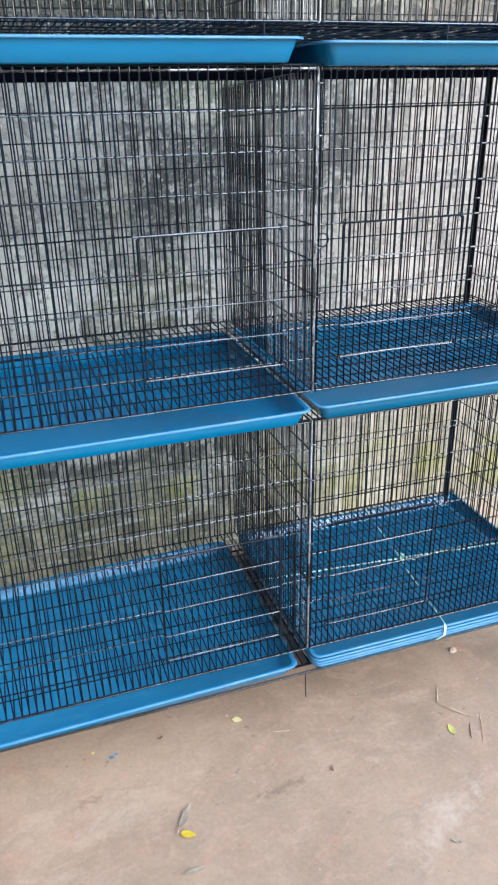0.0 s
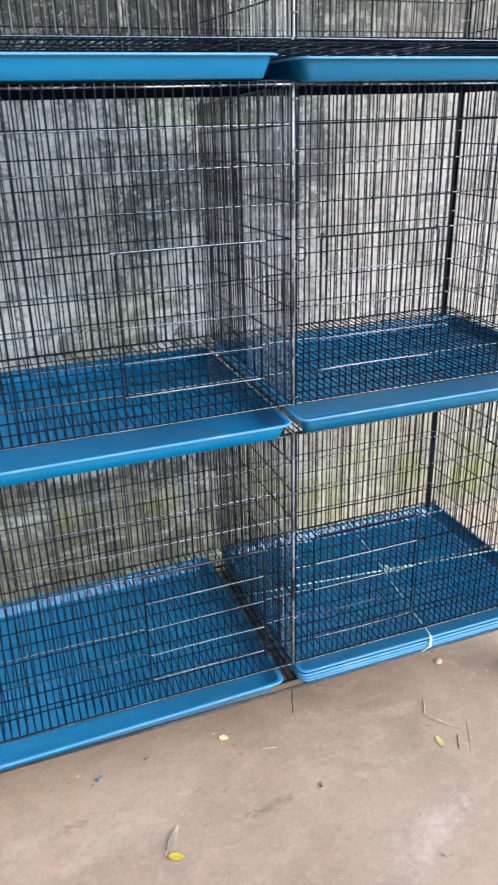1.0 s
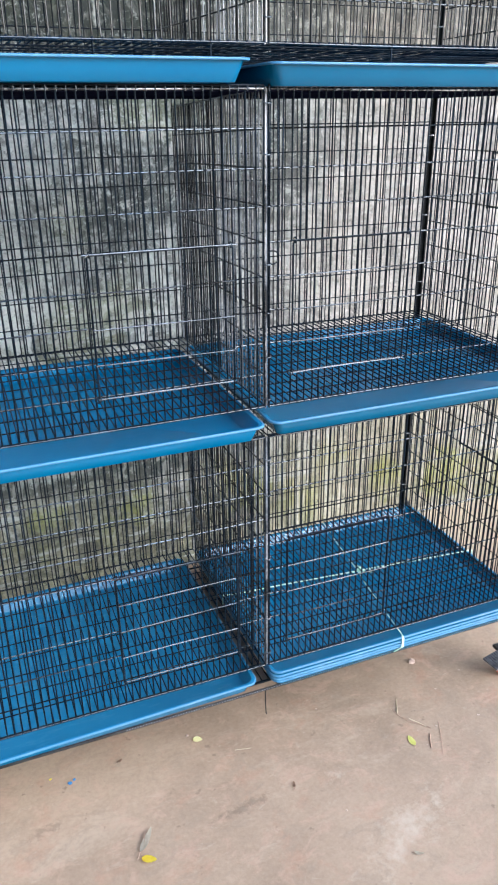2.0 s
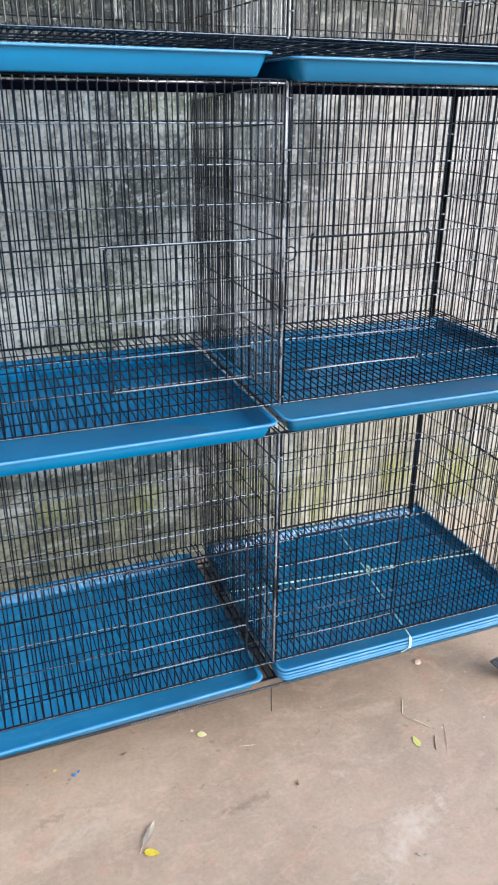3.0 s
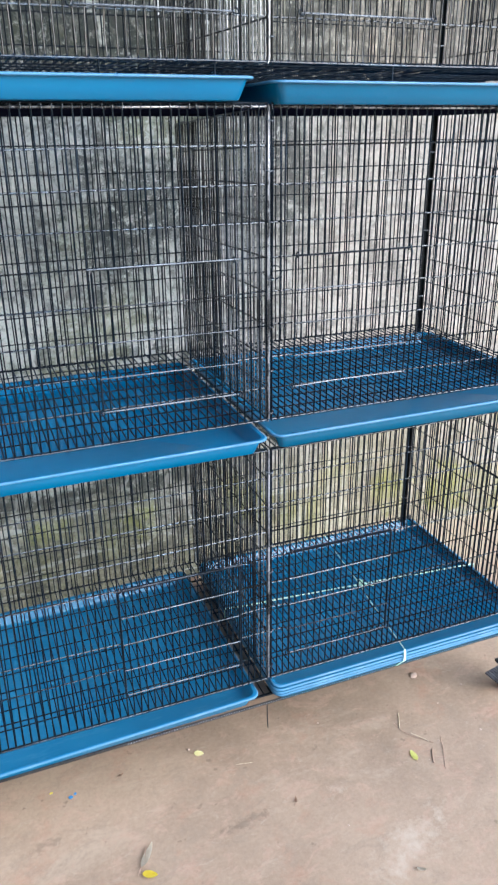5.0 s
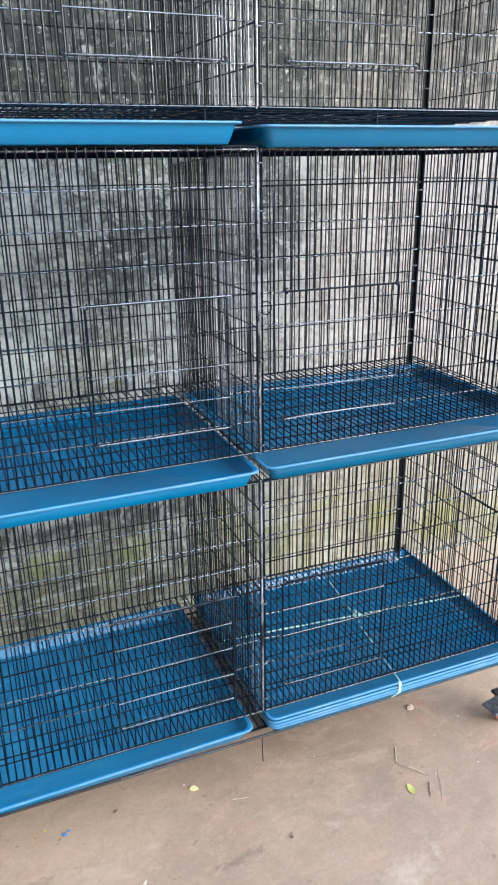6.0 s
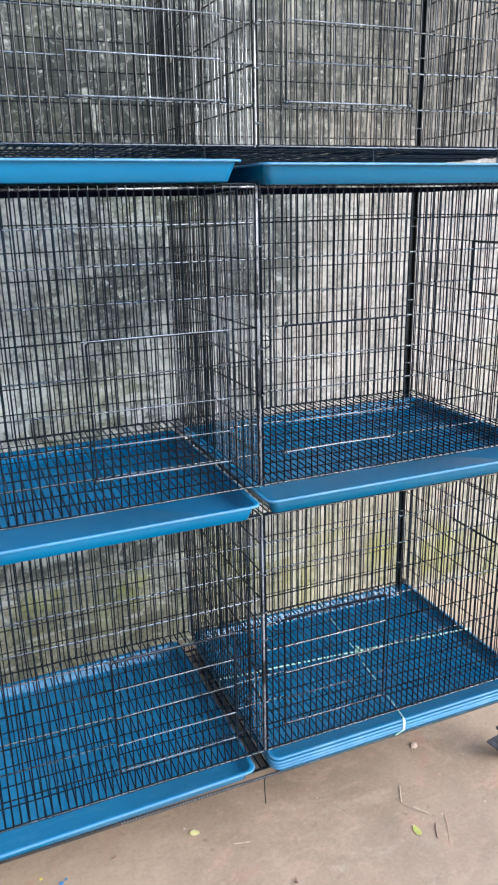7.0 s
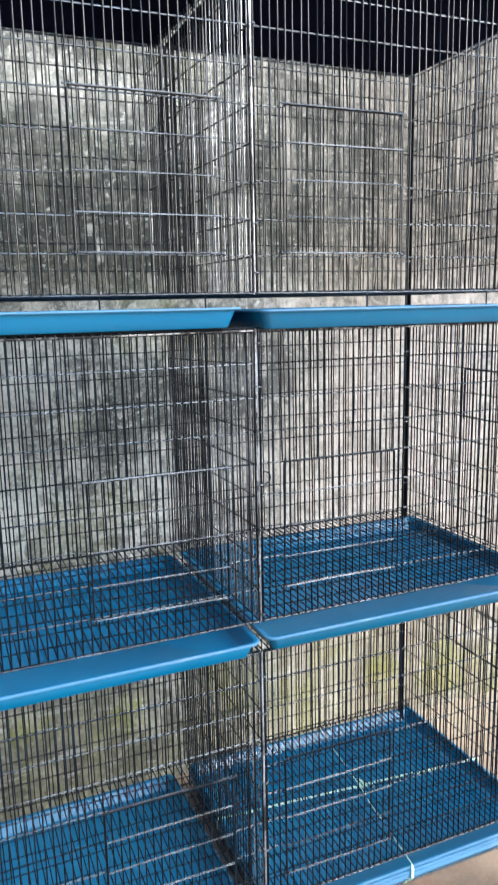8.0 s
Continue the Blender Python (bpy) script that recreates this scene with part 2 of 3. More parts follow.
    swirl = n.noise(9.0, 3, 0.5, n.scaled(1, 1, 1, (5, 0, 2)), 2.5)
    hair = n.ramp(n.maths("ABSOLUTE", n.maths("SUBTRACT", swirl, 0.5)), (0.0, 0.75), (0.012, 0.0))
    c = n.mix(n.maths("MULTIPLY", n.maths("MULTIPLY", hair, algae), n.ramp(mot, (0.46, 0.0), (0.54, 1.0))), c, (0.7, 0.73, 0.71))
    grit = n.noise(48.0, 8, 0.8)
    c = n.mix(n.ramp(grit, (0.56, 0.0), (0.63, 0.75)), c, (0.08, 0.088, 0.084))
    # coarse mottling where the skin has flaked, and pale runs down the far part
    upper = n.ramp(low, (0.0, 1.0), (0.8, 0.25))
    c = n.mix(n.maths("MULTIPLY", n.ramp(grit, (0.375, 0.85), (0.43, 0.0)), upper), c, (0.78, 0.79, 0.77))
    flake = n.noise(15.0, 9, 0.72, n.scaled(1.15, 1, 1, (3, 0, 7)), 0.9)
    c = n.mix(n.maths("MULTIPLY", n.ramp(flake, (0.40, 0.55), (0.46, 0.0)), upper), c, (0.1, 0.1, 0.097))
    c = n.mix(n.maths("MULTIPLY", n.maths("MULTIPLY", n.ramp(flake, (0.53, 0.0), (0.6, 0.6)), n.ramp(high, (0.0, 1.0), (1.0, 0.35))), upper), c, (0.74, 0.72, 0.68))
    runs = n.noise(4.0, 8, 0.7, n.scaled(9.0, 1.0, 0.55, (2, 0, 1)), 0.4)
    c = n.mix(n.maths("MULTIPLY", n.ramp(runs, (0.52, 0.0), (0.62, 0.55)), n.ramp(x, (0.2, 0.15), (0.5, 1.0))), c, (0.8, 0.77, 0.72))
    # paler render towards the far end
    dry = n.ramp(n.maths("ADD", n.maths("MULTIPLY", x, 0.5), n.maths("MULTIPLY", n.maths("SUBTRACT", big, 0.5), 0.6)), (0.1, 0.0), (0.4, 0.15))
    c = n.mix(n.maths("MULTIPLY", dry, n.maths("SUBTRACT", 1.0, n.maths("MAXIMUM", low, high))), c, (0.78, 0.76, 0.73))
    # darker, warmer tint over the upper wall
    c = n.mix(high, c, n.mix(1.0, c, (0.86, 0.82, 0.75), "MULTIPLY"))
    # greenish at one end, warmer and much darker at the other
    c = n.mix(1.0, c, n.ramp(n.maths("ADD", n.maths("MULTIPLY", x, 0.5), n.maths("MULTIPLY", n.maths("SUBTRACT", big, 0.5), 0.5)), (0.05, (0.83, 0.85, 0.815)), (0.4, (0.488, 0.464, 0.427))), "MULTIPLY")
    n.bump(n.maths("ADD", n.maths("MULTIPLY", mot, 3.0), fine), 0.5, 0.006)
    return n.done(c, 0.9, spec=0.2)


def wire_paint(name, dark, light, rough, metal, spec=0.4, tint=(0.95, 1.0, 1.08), worn=(0.5, 0.6), gleam=(0.84, 0.93, 1.0)):
    """Lacquer (dark) with painted glints (light) in short stretches; worn: their noise range."""
    n = Nodes(name)
    wear = n.maths("ADD", n.maths("MULTIPLY", n.noise(7.0, 2, 0.5), 0.75), n.maths("MULTIPLY", n.noise(90.0, 3, 0.6), 0.25))
    glint = n.ramp(wear, (worn[0], 0.0), (worn[1], 1.0))
    c = n.mix(glint, tuple(dark * k for k in tint), tuple(light * k for k in tint))
    n.bsdf.inputs["Specular Tint"].default_value = (*gleam, 1)
    return n.done(c, n.maths("ADD", rough, n.maths("MULTIPLY", wear, 0.1)), metal=n.maths("MULTIPLY", glint, metal), spec=spec)


def blue_plastic(name, tone, gloss=0.19, wear=0.12):
    n = Nodes(name)
    big, fine = n.noise(4.0, 5, 0.6), n.noise(90.0, 4, 0.6)
    scuff = n.noise(14.0, 8, 0.7, n.scaled(1, 5, 1))
    r, g, b = tone
    c = n.ramp(big, (0.3, (r * 0.85, g * 0.88, b * 0.9)), (0.7, (r * 1.1, g * 1.08, b * 1.05)))
    c = n.mix(n.ramp(scuff, (0.52, 0.0), (0.72, wear)), c, (r * 1.8 + 0.04, g * 1.3 + 0.03, b * 1.1 + 0.03))
    info = n.add("ShaderNodeObjectInfo").outputs["Random"]
    c = n.mix(n.maths("MULTIPLY", info, 0.18), c, (r * 0.7, g * 0.75, b * 0.8))
    n.bump(fine, 0.08, 0.001)
    return n.done(c, n.ramp(big, (0.4, gloss), (0.7, gloss + 0.07)), spec=0.5)


def plain(name, a, b, scale, rough, metal=0.0, spec=0.5, bump=0.0):
    n = Nodes(name)
    f = n.noise(scale, 6, 0.65)
    if bump:
        n.bump(f, bump, 0.002)
    return n.done(n.ramp(f, (0.35, a), (0.65, b)), rough, metal, spec)


M_GROUND, M_WALL = concrete_ground(), old_wall()
M_WIRE = wire_paint("black_lacquered_steel_wire", 0.0065, 0.016, 0.3, 0.0, 0.1, (0.55, 1.0, 1.6))
# tray blue bleeding over these black wires is put into their colour
M_MESH = wire_paint("floor_wire_with_tray_blue", 0.010, 0.016, 0.35, 0.0, 0.05, (0.25, 0.95, 2.2))
# divider wires: light at the front, dimness behind, both put into the colour
M_DIVIDER = wire_paint("lit_grey_divider_wire", 0.025, 0.26, 0.3, 0.0, 0.25, (0.95, 1.0, 1.04), (0.42, 0.58), (1, 0.98, 0.97))
M_DIM = wire_paint("dim_black_wire", 0.006, 0.1, 0.3, 0.0, 0.15, (0.95, 1.0, 1.05), (0.48, 0.6), (1, 0.98, 0.95))
M_GREY = wire_paint("glossy_black_steel_wire", 0.004, 0.012, 0.16, 0.0, 0.5, (1, 1, 1.0), (0.4, 0.6), (1, 0.98, 0.94))
# sky glints on door, cross, seam and edge wires, painted as pale stretches
M_DOOR = wire_paint("door_wire_with_glints", 0.006, 0.15, 0.18, 0.0, 0.8, (0.88, 1, 1.12), (0.42, 0.58))
# brightly lit front wires of the top divider, painted pale
M_SILVER = wire_paint("pale_lit_divider_wire", 0.12, 0.6, 0.22, 0.4, 0.6, (1.02, 1, 0.96), (0.4, 0.56), (1, 0.99, 0.96))
M_GLINT = wire_paint("black_wire_with_glints", 0.004, 0.05, 0.16, 0.0, 0.9, (0.6, 1, 1.35), (0.5, 0.6), (0.87, 0.95, 1.0))
M_BRIGHT = wire_paint("bright_glint_wire", 0.03, 0.62, 0.2, 0.7, 0.5, (1.0, 1, 0.99), (0.49, 0.57), (1, 0.99, 0.97))
M_TRAY = blue_plastic("blue_moulded_plastic", (0.011, 0.162, 0.335))
# second blue, duller and darker, for the right-hand trays
M_TRAY_DULL = blue_plastic("dull_darker_blue_plastic", (0.012, 0.137, 0.265))
# edge highlight put into the paler tone; the scuffs are wear
M_RIM = blue_plastic("blue_plastic_rim", (0.045, 0.165, 0.29), 0.45, 0.75)
# paler, more scuffed blue for the left tray of the lowest tier
M_TRAY_PALE = blue_plastic("paler_scuffed_blue_plastic", (0.024, 0.185, 0.35), 0.21, 0.4)
M_ROOF = plain("dark_navy_roof_sheet", (0.007, 0.0075, 0.016), (0.011, 0.012, 0.025), 6, 0.9, spec=0.0)
M_POST = plain("black_painted_steel", (0.012, 0.012, 0.013), (0.03, 0.03, 0.03), 30, 0.4, 0.2, bump=0.1)
M_GAP_STRIP = plain("brown_gap_strip", (0.3, 0.21, 0.15), (0.46, 0.34, 0.25), 25, 0.8, bump=0.3)
M_CLIP = plain("galvanised_clip", (0.35, 0.35, 0.36), (0.7, 0.7, 0.72), 80, 0.4, 0.6)
M_STRING = plain("pale_green_raffia", (0.42, 0.72, 0.5), (0.68, 0.88, 0.72), 120, 0.6)
M_ORANGE = plain("orange_polyurethane", (0.6, 0.12, 0.03), (0.75, 0.2, 0.06), 40, 0.5)
M_LEVER = plain("worn_black_plastic", (0.03, 0.03, 0.032), (0.11, 0.11, 0.115), 70, 0.5, bump=0.2)
M_STEEL = plain("zinc_plated_steel", (0.3, 0.3, 0.31), (0.55, 0.55, 0.56), 40, 0.35, 0.9)
M_YELLOW = plain("yellow_leaf", (0.68, 0.53, 0.03), (0.8, 0.68, 0.08), 60, 0.55)
M_PALE = plain("pale_yellow_leaf", (0.9, 0.85, 0.42), (0.95, 0.92, 0.6), 80, 0.55)
M_GREEN = plain("yellow_green_leaf", (0.6, 0.6, 0.14), (0.8, 0.78, 0.34), 60, 0.5)
M_DRY = plain("dry_grey_leaf", (0.4, 0.35, 0.26), (0.58, 0.52, 0.4), 60, 0.7)
M_TWIG = plain("dry_twig", (0.33, 0.2, 0.14), (0.48, 0.33, 0.24), 60, 0.8)
M_BROWNLEAF = plain("dry_brown_leaf", (0.22, 0.13, 0.08), (0.36, 0.24, 0.16), 60, 0.75)
M_STRAW = plain("straw", (0.5, 0.4, 0.26), (0.62, 0.52, 0.36), 60, 0.7)
M_STONE = plain("pale_pebble", (0.4, 0.29, 0.22), (0.58, 0.45, 0.36), 60, 0.85, bump=0.5)
M_BLUEBIT = plain("blue_plastic_scrap", (0.03, 0.13, 0.3), (0.06, 0.2, 0.4), 60, 0.4)


# ---- mesh helpers ----
def part(name, bm, material, parent=None, label=""):
    """Links a bmesh as one mesh object, under a thing or a part."""
    me = bpy.data.meshes.new(name)
    bmesh.ops.recalc_face_normals(bm, faces=bm.faces)
    bm.to_mesh(me)
    bm.free()
    me.materials.append(material)
    ob = new(name, me)
    ob.parent = parent
    if label:
        ob["label"] = label
    return ob


def smooth(ob, angle=40):
    for p in ob.data.polygons:
        p.use_smooth = True
    ob.data.set_sharp_from_angle(angle=radians(angle))
    return ob


def tube(bm, pts, r, sides=6):
    """A round bar along points."""
    pts = [Vector(p) for p in pts]
    rings = []
    for i, p in enumerate(pts):
        d = (pts[min(i + 1, len(pts) - 1)] - pts[max(i - 1, 0)]).normalized()
        up = Vector((0, 0, 1)) if abs(d.z) < 0.9 else Vector((1, 0, 0))
        a = d.cross(up).normalized()
        b = d.cross(a)
        rings.append([bm.verts.new(p + r * (math.cos(k * math.tau / sides) * a + math.sin(k * math.tau / sides) * b)) for k in range(sides)])
    for u, v in zip(rings, rings[1:]):
        for k in range(sides):
            bm.faces.new((u[k], u[(k + 1) % sides], v[(k + 1) % sides], v[k]))
    bm.faces.new(rings[0])
    bm.faces.new(rings[-1])


def box(bm, lo, hi, bevel=0.0):
    m = Matrix.LocRotScale([(a + b) / 2 for a, b in zip(lo, hi)], None, [b - a for a, b in zip(lo, hi)])
    made = bmesh.ops.create_cube(bm, size=1, matrix=m)["verts"]
    if bevel:
        edges = list({e for v in made for e in v.link_edges})
        bmesh.ops.bevel(bm, geom=edges, offset=bevel, segments=2, affect="EDGES", profile=0.5)


def bowed(a, b, side, bow, n=4):
    """Points from a to b, slightly bowed along side."""
    a, b, side = Vector(a), Vector(b), Vector(side)
    return [a.lerp(b, i / n) + side * bow * math.sin(math.pi * i / n) for i in range(n + 1)]


rng = random.Random(7)
W, D = 0.731, 0.556            # one cage cell: width and depth
ROW = 0.0643                 # spacing of the cross wires
ROWS_UP = 9
SIDES = 35                   # gaps between the close wires of side panels and dividers
COLS = 46
STEP = W / COLS
WIRE, CROSS = 0.00158, 0.00155


MESHES = {}


def wire(name, parent, a, b, r, mat, bow=0.0011, sides=6):
    """One straight drawn wire from a to b, as an object on a mesh that alike wires share; variants bow a little."""
    a, b = Vector(a), Vector(b)
    length = round((b - a).length, 3)
    key = (length, r, mat.name, rng.randrange(5))
    if key not in MESHES:
        bm = bmesh.new()
        k = rng.gauss(0, bow)
        tube(bm, bowed((0, 0, 0), (0, 0, length), (1, 0, 0), k, 4), r, sides)
        me = bpy.data.meshes.new("wire")
        bmesh.ops.recalc_face_normals(bm, faces=bm.faces)
        bm.to_mesh(me)
        bm.free()
        for p in me.polygons:
            p.use_smooth = True
        me.set_sharp_from_angle(angle=radians(60))
        me.materials.append(mat)
        MESHES[key] = me
    ob = new(name, MESHES[key])
    ob.parent = parent
    turn = (b - a).to_track_quat("Z", "Y").to_matrix().to_4x4() @ pose(0, 0, 0, 0, 0, rng.uniform(0, 360))
    ob.matrix_basis = Matrix.Translation(a) @ turn
    return ob


def panel(name, parent, origin, along, up, length, height, n_along, n_up, normal, hole=None, mat=None, cross_mat=None, cross_ahead=-1, over=0.0, droop=0.0, rear=None):
    """A welded wire panel: a border, close wires that run 'up', and cross wires 'along'. hole: (a0, a1, u0, u1) left open. droop: how much lower its far end is. rear: (share, material) of the wires past that share of the length."""
    mat = mat or M_WIRE
    cross_mat = cross_mat or mat
    o, along, up, normal = Vector(origin), Vector(along), Vector(up), Vector(normal)
    step = normal * (WIRE + CROSS) * cross_ahead
    bm = bmesh.new()
    for s in (0.0, length):
        tube(bm, bowed(o + along * s - up * over, o + along * s + up * (height - droop * s / length + over), along, rng.gauss(0, 0.001)), WIRE, 6)
    for u in (0.0, 1.0):
        tube(bm, [p + step for p in bowed(o + up * u * height, o + along * length + up * u * (height - droop), up, rng.gauss(0, 0.001))], CROSS, 6)
    pan = smooth(part(name, bm, mat, parent), 60)
    for i in range(1, n_along):
        s = length * i / n_along + rng.gauss(0, 0.0008)
        lean = rng.gauss(0, 0.0013)
        spans = [(-over, height + over - droop * s / length)]
        if hole and hole[0] < s < hole[1]:
            spans = [(-over, hole[2]), (hole[3], height + over)]
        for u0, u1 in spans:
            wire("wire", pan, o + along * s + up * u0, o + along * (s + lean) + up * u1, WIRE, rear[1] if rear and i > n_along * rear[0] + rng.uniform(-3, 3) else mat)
    for j in range(1, n_up):
        u = height * j / n_up
        drop = up * (droop * j / n_up)
        spans = [(0.0, length)]
        if hole and hole[2] + 0.004 < u < hole[3] - 0.004:
            spans = [(0.0, hole[0]), (hole[1], length)]
        for s0, s1 in spans:
            wire("cross_wire", pan, o + along * s0 + up * (u + rng.gauss(0, 0.0008)) + step, o + along * s1 + up * (u + rng.gauss(0, 0.0008)) + step - drop, CROSS, cross_mat)
    return pan


def ring(bm, centre, r, wire, axis_a, axis_b, a0=0.0, a1=math.tau, n=14):
    c, a, b = Vector(centre), Vector(axis_a), Vector(axis_b)
    tube(bm, [c + r * (math.cos(a0 + (a1 - a0) * k / n) * a + math.sin(a0 + (a1 - a0) * k / n) * b) for k in range(n + 1)], wire, 6)


def cage_door(parent, x0, x1, z0, z1, frame_r, mat):
    """A small wire door that hangs just in front of its opening, with curled hinges and a hook."""
    bm = bmesh.new()
    y = -0.006
    bars = M_DOOR
    tilt = rng.uniform(-0.002, 0.003)
    tube(bm, [(x0, y, z0 - 0.002), (x0 + 0.0006, y - tilt / 2, (z0 + z1) / 2), (x0, y - tilt, z1 - 0.004), (x0 + 0.004, y - tilt, z1),
              (x1 - 0.004, y - tilt, z1), (x1, y - tilt, z1 - 0.004), (x1 - 0.0006, y - tilt / 2, (z0 + z1) / 2), (x1, y, z0 - 0.002)], frame_r, 8)
    door = smooth(part("door", bm, mat, parent), 60)
    n = round((x1 - x0) / STEP)
    for i in range(1, n):
        x = x0 + (x1 - x0) * i / n + rng.gauss(0, 0.0008)
        wire("wire", door, (x, y + 0.002, z0), (x + rng.gauss(0, 0.001), y + 0.002, z1), WIRE, mat)
    rows = round((z1 - z0) / ROW)
    for j in range(1, rows):
        z = z0 + (z1 - z0) * j / rows
        wire("cross_wire", door, (x0, y - 0.002, z), (x1, y - 0.002, z + rng.gauss(0, 0.001)), CROSS * 0.9, bars)
    for x in (x0 + 0.004, x1 - 0.004):
        bm = bmesh.new()
        ring(bm, (x, y, z1 + 0.001), 0.0052, 0.0012, (0, 1, 0), (0, 0, 1))
        smooth(part("hinge_ring", bm, M_GLINT, door), 60)
    wire("top_bar", door, (x0 - 0.008, y - 0.0035, z1 + 0.001), (x1 + 0.008, y - 0.0035, z1 + 0.001), 0.0016, bars if x0 < 0 or mat is M_GREY else M_WIRE)
    wire("bottom_bar", door, (x0 - 0.002, y - 0.001, z0), (x1 + 0.002, y - 0.001, z0), 0.0017, bars)
    for x in (x0 - 0.003, x1 + 0.003):
        bm = bmesh.new()
        ring(bm, (x, y - 0.002, z0 + 0.001), 0.0055, 0.0013, (1, 0, 0), (0, 0.5, 0.86))
        smooth(part("curl", bm, M_WIRE, door), 60)
    return door


def ring_hook(parent, x, z):
    """An open wire hook beside the divider."""
    bm = bmesh.new()
    ring(bm, (x + 0.006, -0.006, z), 0.0125, 0.0014, (1, 0, 0), (0, 0, 1), radians(130), radians(-140))
    return smooth(part("hook", bm, M_WIRE, parent), 60)


def wire_cage(z0, name_label, doors, hooks, feet=(), front=None, sag=0.0, H=0.5775, sheets=False, skew=0.0):
    """A double wire cage: two cells with a divider, floor, roof, doors and corner posts."""
    cage = tagged(new("wire_cage"), name_label, "cage", "stacked cages")
    cage.location = (0, 0, z0)
    rows_d = round(D / ROW)
    for side in (-1, 1):
        ox = 0.004 if side > 0 else -W - 0.004
        d = doors[side]
        hole = (d[0] - ox, d[1] - ox, d[2], d[3])
        panel("front_panel", cage, (ox, 0, 0), (1, 0, 0), (0, 0, 1), W, H, COLS, ROWS_UP, (0, 1, 0), hole, mat=front, cross_mat=M_GLINT, cross_ahead=1)
        panel("back_panel", cage, (ox, D, 0), (1, 0, 0), (0, 0, 1), W, H, COLS, ROWS_UP, (0, 1, 0))
        panel("floor_panel", cage, (ox, 0, 0.001), (1, 0, 0), (0, 1, 0), W, D, COLS, rows_d, (0, 0, 1), mat=M_MESH, cross_mat=M_WIRE, over=0.004)
        panel("roof_panel", cage, (ox, 0, H + 0.001), (1, 0, 0), (0, 1, 0), W, D, COLS, rows_d, (0, 0, 1), mat=M_GLINT if front else None, cross_ahead=1, over=0.003)
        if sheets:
            # near-black sheet added just under the roof wires, hiding them from below
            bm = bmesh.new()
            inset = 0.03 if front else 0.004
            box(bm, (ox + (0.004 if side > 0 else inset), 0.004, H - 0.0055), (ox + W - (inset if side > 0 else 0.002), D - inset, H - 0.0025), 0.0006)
            part("roof_sheet", bm, M_ROOF, cage, "dark navy sheet under the roof wires")
        panel("side_panel", cage, (side * (W + 0.005), 0, 0), (0, 1, 0), (0, 0, 1), D, H, SIDES, ROWS_UP, (side, 0, 0))
        cage_door(cage, *d, 0.002 if sheets else 0.0027, front or M_WIRE)
        hatch = bmesh.new()
        hx = side * (W + 0.009)
        for p, q in (((hx, 0.31, 0.318), (hx, 0.06, 0.318)), ((hx, 0.31, 0.445), (hx, 0.06, 0.445)), ((hx, 0.31, 0.312), (hx, 0.31, 0.45)), ((hx, 0.06, 0.312), (hx, 0.06, 0.45))):
            tube(hatch, [p, q], 0.0018, 8)
        smooth(part("side_hatch", hatch, M_WIRE, cage), 60)
    # pale front wires and dark rear ones paint the light dropping off backwards
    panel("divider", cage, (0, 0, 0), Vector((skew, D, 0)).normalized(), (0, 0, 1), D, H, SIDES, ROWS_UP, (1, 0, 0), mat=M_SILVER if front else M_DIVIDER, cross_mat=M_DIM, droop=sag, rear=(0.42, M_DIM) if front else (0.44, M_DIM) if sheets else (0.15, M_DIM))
    # corner posts at the back, seam wires at the front
    for x, y in ((W - 0.006, D - 0.007), (0.006 - W, D - 0.007)):
        bm = bmesh.new()
        s = 1 if x > 0 else -1
        box(bm, (min(x, x - s * 0.013), y - 0.002, -0.07), (max(x, x - s * 0.013), y + 0.001, H), 0.0006)
        box(bm, (min(x, x - s * 0.003), y - 0.013, -0.07), (max(x, x - s * 0.003), y - 0.002, H), 0.0006)
        post = part("corner_post", bm, M_POST, cage, "black angle-steel corner post")
        for k in range(3):
            bm = bmesh.new()
            ring(bm, (x - s * 0.006, y - 0.004, 0.09 + k * 0.19 + rng.uniform(-0.02, 0.02)), 0.008, 0.0012, (1, 0, 0), (0, 1, 0))
            smooth(part("clip", bm, M_CLIP, post), 60)
    for x, seam_mat in ((-0.003, M_BRIGHT if sheets else M_DOOR), (0.0055, M_GREY if front else M_WIRE)):
        bm = bmesh.new()
        tube(bm, bowed((x, -0.002, -0.004), (x + rng.gauss(0, 0.001), -0.002, H + 0.002), (1, 0, 0), rng.gauss(0, 0.001), 6), 0.0011, 8)
        smooth(part("seam_wire", bm, seam_mat, cage), 60)
    for k in range(7):
        bm = bmesh.new()
        ring(bm, (0.001, -0.002, 0.03 + k * 0.087 + rng.uniform(-0.02, 0.02)), 0.0068, 0.0012, (1, 0, 0), (0, 1, 0.25))
        smooth(part("clip", bm, M_DOOR, cage), 60)
    for x, z in hooks:
        ring_hook(cage, x, z)
    # thicker edge wires along floor and roof
    for y, z in ((0, 0), (D, 0), (0, H), (D, H)):
        for s in (-1, 1):
            bm = bmesh.new()
            tube(bm, bowed((s * 0.003, y - 0.001, z - 0.001), (s * W, y - 0.001, z - 0.001), (0, 0, 1), rng.gauss(0, 0.0015), 6), 0.0018, 8)
            # the glints along floor and roof edges are put into the wire colour
            smooth(part("edge_wire", bm, M_BRIGHT if z > 0.1 and (sheets and y == 0 or front) else M_GLINT if y == 0 else M_WIRE, cage), 60)
    # short pale tips paint the glints where the wires meet the roof
    if sheets:
        for s in (-1, 1):
            for i in range(COLS + 1):
                x = s * (0.004 + W * i / COLS) + rng.gauss(0, 0.0008)
                wire("wire_tip", cage, (x, -0.0035, H - 0.005), (x, -0.0035, H + 0.003), 0.001, M_DOOR, 0.0)
    for x, y in feet:
        bm = bmesh.new()
